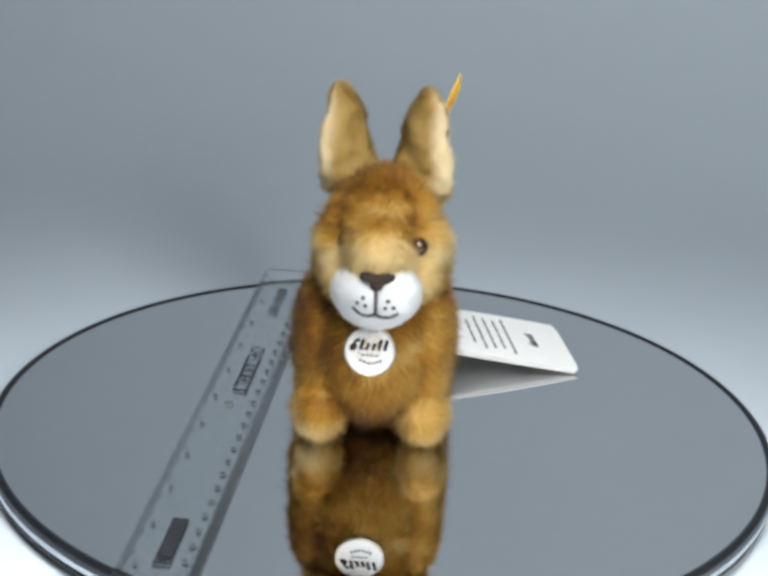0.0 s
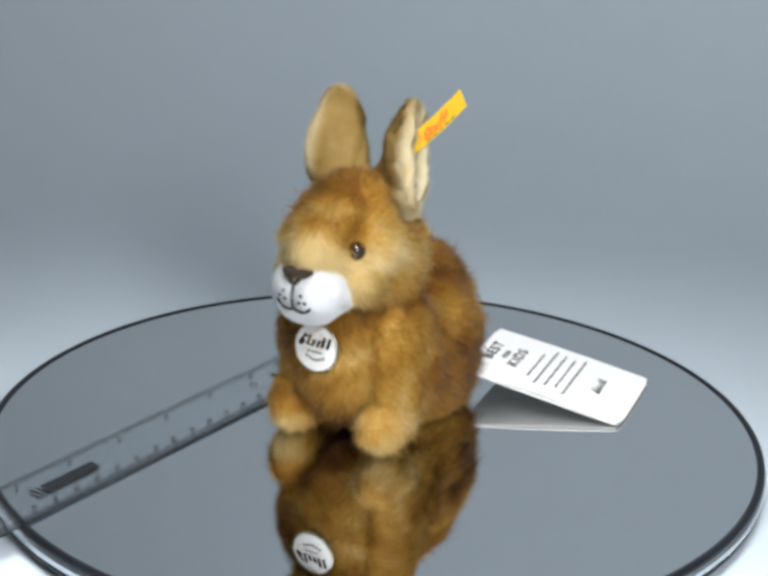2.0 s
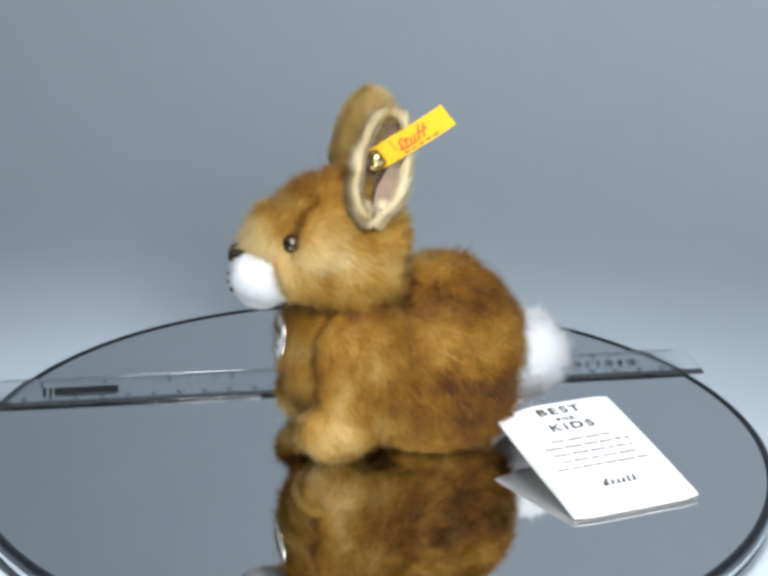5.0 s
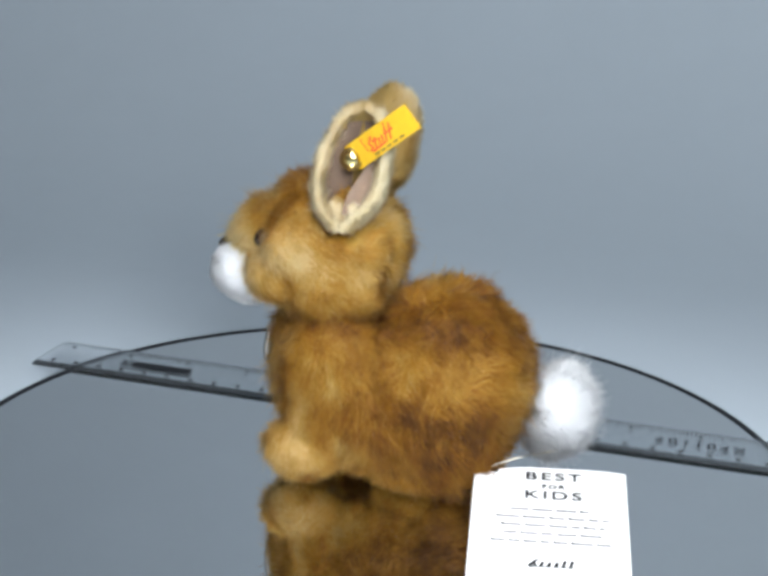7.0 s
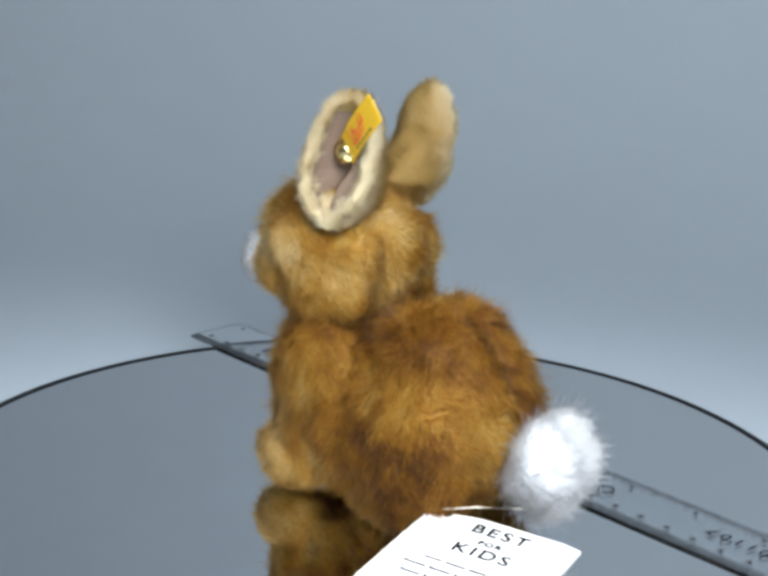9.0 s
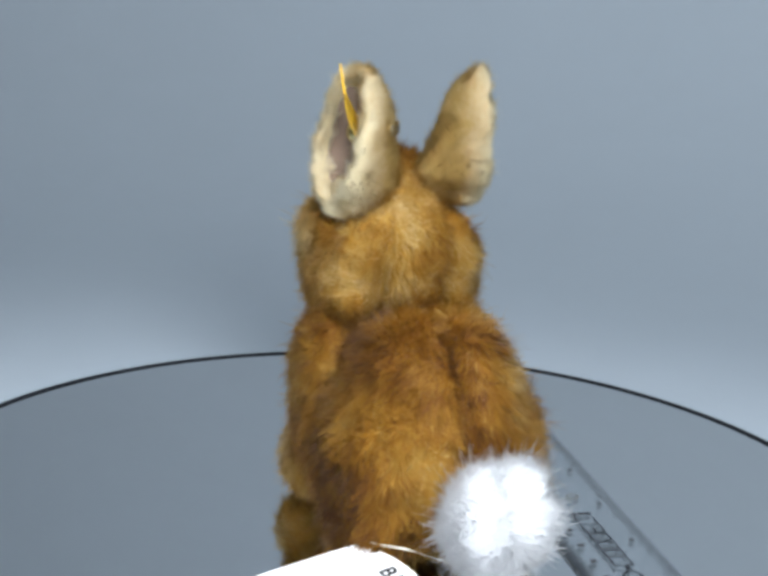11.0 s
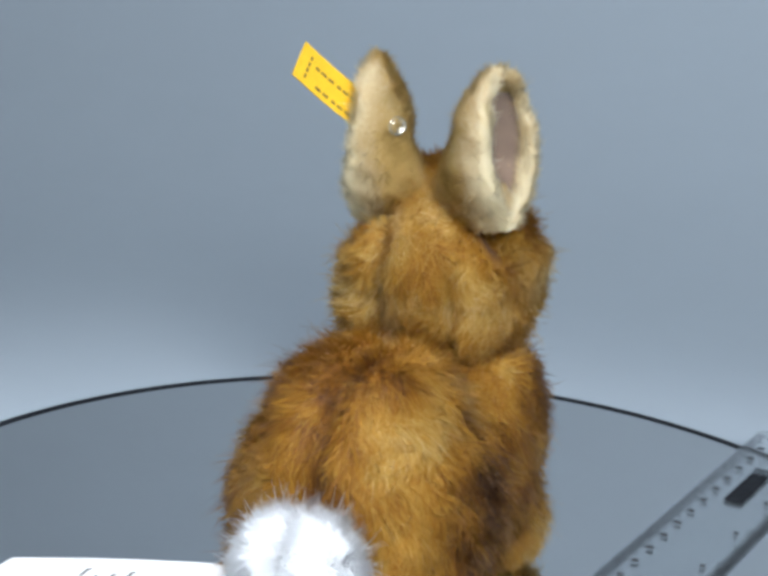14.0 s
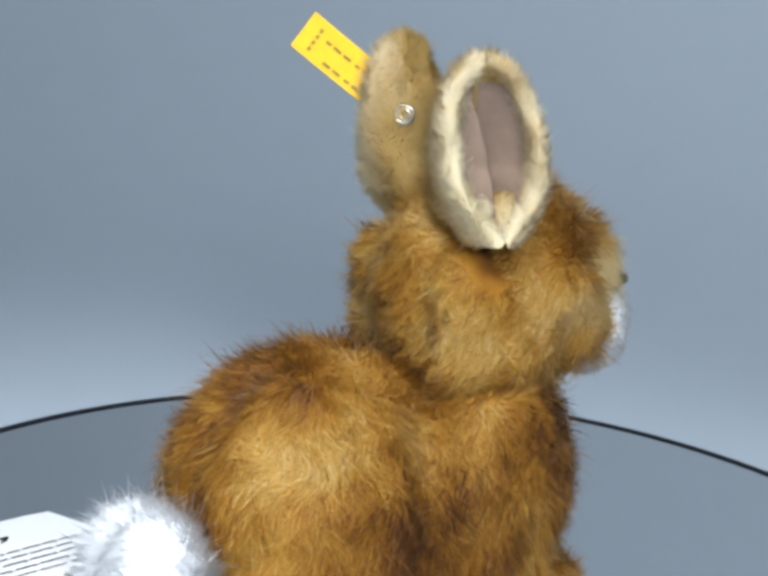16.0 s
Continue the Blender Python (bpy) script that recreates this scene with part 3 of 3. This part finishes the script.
def white_tone(p):
    return 0.4 + 0.3 * MID(p)


mp, mf = blob_mesh((0.13, -4.2, 6.6), MUZZLE, 0.22, 44, 60, lambda p: 0.10 * np.exp(-((p[:, 0] - TURN) / 0.10) ** 2) * (p[:, 2] > 6.15), 0.02)
pile("muzzle", mp, mf, WHITE, 1100, 0.15, sweep_back, white_tone, lift=0.8, width=0.02, label="short white plush muzzle")


def face_y(x, z, blobs, k):
    ys = np.linspace(-6.5, -3.5, 301)
    f = field(np.stack([np.full(301, x), ys, np.full(301, z)], 1), blobs, k)
    i = np.argmax(f < 0)
    return float(ys[i]) - 0.07


def stitched(pts, r):
    return tube([(x + TURN, face_y(x + TURN, z, MUZZLE, 0.22), z) for x, z in pts], r, 6)


part("mouth", mesh_of("mouth", *joined(
    stitched([(0, z) for z in np.linspace(7.2, 6.3, 10)], 0.058),
    stitched([(0.78 * u, 6.30 - 0.12 * math.sin(math.pi * u) + 0.16 * u * u) for u in np.linspace(0, 1, 10)], 0.058),
    stitched([(-0.78 * u, 6.30 - 0.12 * math.sin(math.pi * u) + 0.16 * u * u) for u in np.linspace(0, 1, 10)], 0.058)), THREAD), rabbit, "black embroidered mouth line")
for s in (1, -1):
    for x, z in ((0.42, 6.88), (0.34, 6.60), (0.62, 6.66)):
        wx = s * x + TURN
        y = face_y(wx, z, MUZZLE, 0.22)
        v, f = blob_mesh((wx, y, z), [((wx, y, z), (0.078, 0.05, 0.07))], 0.1, 7, 10, None, 0)
        part("whisker_dot", mesh_of("whisker_dot", v, f, THREAD), rabbit)
NOSEB = [((TURN + x, y, z), r) for x, y, z, r in ((0, -5.02, 7.52, (0.44, 0.2, 0.15)), (0, -5.06, 7.34, (0.22, 0.2, 0.2)), (0.34, -4.86, 7.58, (0.27, 0.28, 0.12)), (-0.34, -4.86, 7.58, (0.27, 0.28, 0.12)))]
v, f = blob_mesh((TURN, -5.02, 7.48), NOSEB, 0.12, 20, 28, None, 0.015)
part("nose", mesh_of("nose", v, f, NOSE), rabbit, "dark brown embroidered nose")

for s in (1, -1):
    ex, ey, ez = EYES_AT[0] if s > 0 else EYES_AT[1]
    v, f = blob_mesh((ex, ey, ez), [((ex, ey, ez), (0.33, 0.33, 0.34))], 0.1, 20, 28, None, 0)
    eye = part("eye", mesh_of("eye", v, f, GLASSEYE), rabbit, "glossy dark amber glass eye")
    d = Vector((0.66 * s, -0.75, 0.05)).normalized() * 0.11
    v, f = blob_mesh((ex + d.x, ey + d.y, ez + d.z), [((ex + d.x, ey + d.y, ez + d.z), (0.235, 0.235, 0.245))], 0.1, 16, 22, None, 0)
    part("pupil", mesh_of("pupil", v, f, PUPIL), eye, "black pupil")

# tail
TAIL = [((0.04, 6.52, 2.58), (0.64, 0.75, 1.02)), ((-0.74, 6.52, 2.70), (0.68, 0.75, 1.05)), ((-0.32, 6.25, 2.2), (0.78, 0.8, 0.95))]
tp, tf = blob_mesh((-0.28, 6.3, 2.5), TAIL, 0.12, 40, 52, None, 0.05)
pile("tail", tp, tf, WHITE, 1700, 0.62, lambda p: p - np.array((-0.2, 5.6, 2.4)), white_tone, lift=1.3, width=0.019, messy=0.38, guard=0.08, label="fluffy white tail")


# ears: cups that open to the side
def ear_half(u):
    return float(np.interp(u, [0, 0.08, 0.2, 0.4, 0.6, 0.75, 0.87, 0.95, 1.0], [0.26, 0.60, 0.98, 1.18, 1.15, 1.02, 0.82, 0.58, 0.10]))


def ear_point(s, u, v, inset):
    """u up the ear, v from -1 to 1 round the cup; inset: off the outer skin."""
    half = max(ear_half(u) * (0.9 if s > 0 else 0.88) - inset, 0.02)
    deep = max(((2.05 - 1.6 * u) if s > 0 else (2.0 - 1.55 * u)) * min(1, 0.5 + 2.2 * u) * (1 - 0.5 * max(0, (u - 0.8) / 0.2) ** 2) - inset, 0.02)
    most = radians(float(np.interp(u, [0, 0.12, 0.3, 1], [155, 130, 100, 92])))
    a = v * most
    cz = (8.72 + 4.08 * u if s > 0 else 9.08 + 3.72 * u) - inset * (u - 0.5) * 1.2
    y = -0.52 + 0.62 * u + half * math.sin(a)
    fold = 0.08 * math.exp(-(v / 0.12) ** 2) * min(max(inset - 0.21, 0) / 0.02, 1) * (1 - 0.6 * u)
    round_in = (math.cos(a) - math.cos(most)) / (1 - math.cos(most))
    if inset > 0.21 and round_in > 0:
        round_in = round_in ** (1.05 + 1.6 * max(0.0, 0.4 - u) / 0.4)
    x = 2.12 - fold - deep * round_in - (0.35 if s > 0 else 0.18) * u * u
    return (s * (x - (0.26 if s > 0 else 0.18) * (y + 0.2)) + (0.22 if s < 0 else 0.0), y + (0.24 if s < 0 else 0.0), cz)


def ear_sheet(s, u0, u1, inset, vmax, nu=34, nv=26):
    p = np.array([ear_point(s, u0 + (u1 - u0) * i / nu, vmax * (2 * j / nv - 1), inset) for i in range(nu + 1) for j in range(nv + 1)])
    return p, [(i * (nv + 1) + j, i * (nv + 1) + j + 1, (i + 1) * (nv + 1) + j + 1, (i + 1) * (nv + 1) + j) for i in range(nu) for j in range(nv)]


def ear_flap(s, nu=30, nv=16):
    """The lining's rear half, folded forward over the cup; its free edge rolls in over the dark hollow."""
    reach = ([0.60, 0.52, 0.30, 0.14, 0.02] if s > 0 else [0.50, 0.56, 0.52, 0.42, 0.22])
    p = []
    for i in range(nu + 1):
        u = 0.12 + 0.74 * i / nu
        back, front = Vector(ear_point(s, u, 0.84, 0.24)), Vector(ear_point(s, u, -0.84, 0.24))
        floor_at = Vector(ear_point(s, u, 0.0, 0.24))
        inward = floor_at - (back + front) * 0.5
        w = float(np.interp(u, [0.12, 0.3, 0.5, 0.68, 0.86], reach))
        for j in range(nv + 1):
            g = j / nv
            roll = max(0.0, (g - 0.8) / 0.2)
            a = w * (min(g, 0.8) / 0.8 - 0.10 * roll)
            p.append(back + (front - back) * a + inward * (0.03 + 0.14 * math.sin(math.pi * 0.5 * min(1, g / 0.8)) + 0.35 * roll * roll))
    return np.array([tuple(q) for q in p]), [(i * (nv + 1) + j, i * (nv + 1) + j + 1, (i + 1) * (nv + 1) + j + 1, (i + 1) * (nv + 1) + j) for i in range(nu) for j in range(nv)]


def ear_tone(p):
    out = np.clip((np.abs(p[:, 0]) - 0.95) / 0.5, 0, 1)
    rear = np.clip((p[:, 1] + 0.5 - 0.15 * (p[:, 2] - 8.8)) / 0.6, 0, 1)
    return 0.60 + 0.04 * MID(p) + 0.03 * SMALL(p) - 0.50 * np.clip((np.abs(p[:, 0]) - 1.5) / 0.45, 0, 1) - 0.40 * rear * out


def ear_solid(s, nu=34, nv=26):
    """Outer skin, a rolled edge, and the inner face back to the edge's inner side."""
    ring = [(v, 0.0) for v in np.linspace(-1, 1, nv)] + [(1.03, 0.08), (1.02, 0.14), (0.97, 0.18), (0.90, 0.195), (0.84, 0.20)]
    ring += [(v, 0.205) for v in np.linspace(0.74, -0.74, 26)] + [(-0.84, 0.20), (-0.90, 0.195), (-0.97, 0.18), (-1.02, 0.14), (-1.03, 0.08)]
    n = len(ring)
    p = np.array([ear_point(s, i / nu, v, d) for i in range(nu + 1) for v, d in ring])
    crumple = np.array([1.0 if d < 0.16 else 0.0 for i in range(nu + 1) for v, d in ring])
    p = p + (crumple * (0.035 * SMALL(p) + 0.04 * MID(p)))[:, None] * np.array((s * 1.0, 0.6, 0.0))
    faces = [(i * n + j, i * n + (j + 1) % n, (i + 1) * n + (j + 1) % n, (i + 1) * n + j) for i in range(nu) for j in range(n)]
    furry = np.array([1.0 if d < 0.198 else 0.0 for i in range(nu + 1) for v, d in ring])
    return p, faces, furry


for s in (1, -1):
    p, f, furry = ear_solid(s)
    if s < 0:
        f = [q[::-1] for q in f]
    nn = normals_of(p, f)
    mid = np.array((s * 1.5, -0.2, 10.8))
    outer = furry > 0.5
    if (nn[outer] * (p[outer] - mid)).sum() < 0:
        f = [q[::-1] for q in f]
    pile("ear", p, f, CREAM, 2400, 0.25, lambda p: np.stack([0 * p[:, 0], 0.2 * p[:, 1], np.full(len(p), 1.0)], 1), ear_tone, lift=0.8, width=0.016, label="upright tan short-plush ear", where=furry, messy=0.40, tint=0.06, guard=0.14, ruffle=0.08)
    p, f = ear_sheet(s, 0.10, 0.90, 0.225, 0.88, 34, 44)
    p, f = joined((p, f), ear_flap(s))
    part("ear_lining", mesh_of("ear_lining", p, f, LINING), rabbit, "taupe velvet ear lining")
    bx, by, bz = ear_point(s, 0.12, 0.0, 0.0)
    bx = bx + 0.85 * s
    FOLD = [((bx, by - 0.33, bz), (0.42, 0.34, 0.5)), ((bx - 0.05 * s, by + 0.33, bz + 0.05), (0.42, 0.34, 0.5))]
    p, f = blob_mesh((bx, by, bz), FOLD, 0.06, 22, 30, None, 0.02)
    pile("ear_fold", p, f, CREAM, 900, 0.16, lambda p: np.stack([0 * p[:, 0], 0 * p[:, 1], np.full(len(p), 1.0)], 1), ear_tone, lift=0.6, width=0.022, label="folded cream plush at the foot of the ear", messy=0.3)

# ear button, rivet and ribbon
axis = Vector((1.0, 0.12, 0.05)).normalized()
turn = axis.to_track_quat("Z", "Y").to_matrix()


def facing(shape, at):
    return [turn @ Vector(p) + Vector(at) for p in shape[0]], shape[1]


knob = lathe([(0.30, -0.06), (0.32, 0.0), (0.29, 0.05), (0.24, 0.06), (0.23, 0.09), (0.17, 0.15), (0.08, 0.18), (0.005, 0.185)], 32)
part("ear_button", mesh_of("ear_button", *facing(([(1.2 * x, 1.2 * y, 1.2 * z) for x, y, z in knob[0]], knob[1]), (1.60, -0.30, 11.06)), BRASS), rabbit, "small domed brass ear button")
out = Vector((-0.72, 0.68, 0.10)).normalized()
turn_out = out.to_track_quat("Z", "Y").to_matrix()
ring = lathe([(0.22, -0.12), (0.235, 0.03), (0.19, 0.09), (0.15, 0.01), (0.13, 0.01), (0.10, 0.09), (0.07, -0.03), (0.005, -0.03)], 32)
ring = [turn_out @ Vector(p) + Vector((0.91, 0.36, 11.29)) + out * 0.16 for p in ring[0]], ring[1]
part("rivet", mesh_of("rivet", *ring, STEEL), rabbit, "round nickel rivet")

TAG0, TAG1 = Vector((1.50, -0.27, 11.08)), Vector((2.68, 1.88, 12.82))
tag_dir = (TAG1 - TAG0).normalized()
tag_wide = Vector((-0.03, -0.57, 0.67))
tag_wide = (tag_wide - tag_dir * tag_wide.dot(tag_dir)).normalized()
tag_out = tag_dir.cross(tag_wide).normalized()
if tag_out.x < 0:
    tag_out = -tag_out
tag_long = (TAG1 - TAG0).length


def tag_place(u, w, h):
    """u along the ribbon in cm, w across it, h off its outer face."""
    bow = 0.10 * math.sin(math.pi * u / tag_long)
    return TAG0 + tag_dir * u + tag_wide * w + tag_out * (h + bow)


def ribbon(u0, u1, w0, w1, h0, h1, n=10):
    verts, faces = [], []
    for i in range(n + 1):
        u = u0 + (u1 - u0) * i / n
        verts += [tag_place(u, w, h) for w, h in ((w0, h0), (w1, h0), (w1, h1), (w0, h1))]
    for i in range(n):
        for j in range(4):
            a, b = 4 * i + j, 4 * i + (j + 1) % 4
            faces.append((a, b, b + 4, a + 4))
    return verts, faces + [(3, 2, 1, 0), (4 * n, 4 * n + 1, 4 * n + 2, 4 * n + 3)]


tag = part("ear_tag", mesh_of("ear_tag", *ribbon(-0.05, tag_long, -0.44, 0.44, -0.02, 0.02), YELLOW, False), rabbit, "yellow woven ribbon tag with red print")


def stroke(u0, w0, u1, w1, thick, h):
    """A straight stroke of print between two places on the ribbon."""
    du, dw = u1 - u0, w1 - w0
    n = math.hypot(du, dw)
    a, b = -dw / n * thick * 0.5, du / n * thick * 0.5
    lo, hi = min(h, h + math.copysign(0.006, h)), max(h, h + math.copysign(0.006, h))
    v = [tag_place(u, w, z) for z in (lo, hi) for u, w in ((u0 - a, w0 - b), (u1 - a, w1 - b), (u1 + a, w1 + b), (u0 + a, w0 + b))]
    return v, [(3, 2, 1, 0), (4, 5, 6, 7), (0, 1, 5, 4), (1, 2, 6, 5), (2, 3, 7, 6), (3, 0, 4, 7)]


# a slanting script of plain strokes in a thin frame
script = [(0.88, -0.16, 1.08, -0.08), (1.08, -0.08, 0.98, 0.06), (0.98, 0.06, 1.22, 0.24), (1.18, -0.14, 1.34, 0.16), (1.16, 0.08, 1.40, 0.06),
          (1.38, -0.12, 1.50, 0.06), (1.54, -0.13, 1.64, 0.08), (1.66, -0.2, 1.92, 0.26), (1.74, 0.06, 1.94, 0.05), (1.86, -0.2, 2.14, 0.28), (1.96, 0.06, 2.16, 0.07), (0.95, -0.2, 1.62, -0.17)]
marks = [stroke(*q, 0.075, 0.022) for q in script] + [stroke(0.72, 0.32, 2.0, 0.33, 0.035, 0.022), stroke(0.76, 0.3, 0.78, -0.12, 0.035, 0.022)]
part("tag_print", mesh_of("tag_print", *joined(*marks), RED, False), tag, "red woven script shapes")
marks = [stroke(0.95 + 0.3 * k, -0.33, 1.17 + 0.3 * k, -0.33, 0.07, 0.022) for k in range(5)]
for w, n in ((-0.3, 6), (0.1, 7)):
    marks += [stroke(0.75 + 0.26 * k, w, 0.75 + 0.26 * k + (0.2 if k % 3 else 0.14), w, 0.07, -0.022) for k in range(n)]
marks += [stroke(2.66, -0.3 + 0.15 * k, 2.66, -0.2 + 0.15 * k, 0.075, -0.022) for k in range(4)]
part("tag_small_print", mesh_of("tag_small_print", *joined(*marks), OLIVE, False), tag, "dark brown small print bars")

# breast medal
medal_at = Matrix.Translation(Vector((-0.06, -3.41, 4.20)) * CM) @ look((0, 0, 0), (0.03, 1.0, -0.12)) 
medal = part("breast_medal", mesh_of("breast_medal", *joined(lathe([(0.005, 0.10), (0.5, 0.09), (0.80, 0.06), (0.90, 0.02), (0.90, -0.02), (0.8, -0.05), (0.005, -0.05)], 48)), MEDAL), rabbit, "round white paper breast medal with black print")
medal.matrix_local = medal_at
part("medal_edge", mesh_of("medal_edge", *lathe([(0.86, -0.03), (0.86, 0.045), (0.90, 0.05), (0.935, 0.02), (0.935, -0.03)], 48), STEEL), medal, "thin dull metal edge")
letters = [tube([(-0.58 + 0.02, 0.08, 0), (-0.48, 0.2, 0), (-0.40, 0.34, 0), (-0.30, 0.36, 0)], 0.06), tube([(-0.6, 0.1, 0), (-0.48, 0.06, 0), (-0.40, 0.14, 0), (-0.46, 0.22, 0)], 0.06)]
for k in range(5):
    x = -0.24 + 0.18 * k
    letters.append(tube([(x - 0.03, 0.06, 0), (x + 0.05, 0.28 + (0.12 if k in (0, 3, 4) else 0), 0)], 0.055))
letters.append(tube([(-0.3, 0.08, 0), (0.5, 0.09, 0)], 0.022))


def domed(x, y, z):
    return x, y, 0.106 - 0.055 * (x * x + y * y) + z * 0.08


part("bold_print", mesh_of("bold_print", *moved(joined(*[moved(q, lambda x, y, z: (x * 1.18 - 0.02, y * 1.15, z)) for q in letters]), domed), INK), medal, "bold black script shapes")
small = [box(-0.30 + 0.16 * k, -0.18 + 0.16 * k, -0.16, -0.09, 0.0, 0.05) for k in range(4)]
small += [box(-0.36 + 0.14 * k, -0.26 + 0.14 * k, -0.50 + 0.05 * abs(k - 2.5), -0.40 + 0.05 * abs(k - 2.5), 0.0, 0.05) for k in range(6)]
part("small_print", mesh_of("small_print", *moved(joined(*small), domed), GREYINK, False), medal, "small grey print bars")
part("cord", mesh_of("cord", *tube([(0.3, 6.6, 1.4), (0.9, 6.4, 1.55), (1.6, 5.4, 1.5), (2.3, 4.7, 1.42)], 0.03), CORD), rabbit, "thin cream cord")


# ---- motion: everything on the turntable turns with it ----
def motions():
    for ob in (turntable, ruler, card, rabbit):
        home = ob.matrix_world.copy() if ob.parent is None else ob.matrix_basis.copy()
        walk(ob, [(k * 0.5, pose(0, 0, 0, 0, 0, SPIN * k * 0.5) @ home) for k in range(33)])


bpy.context.view_layer.update()
motions()
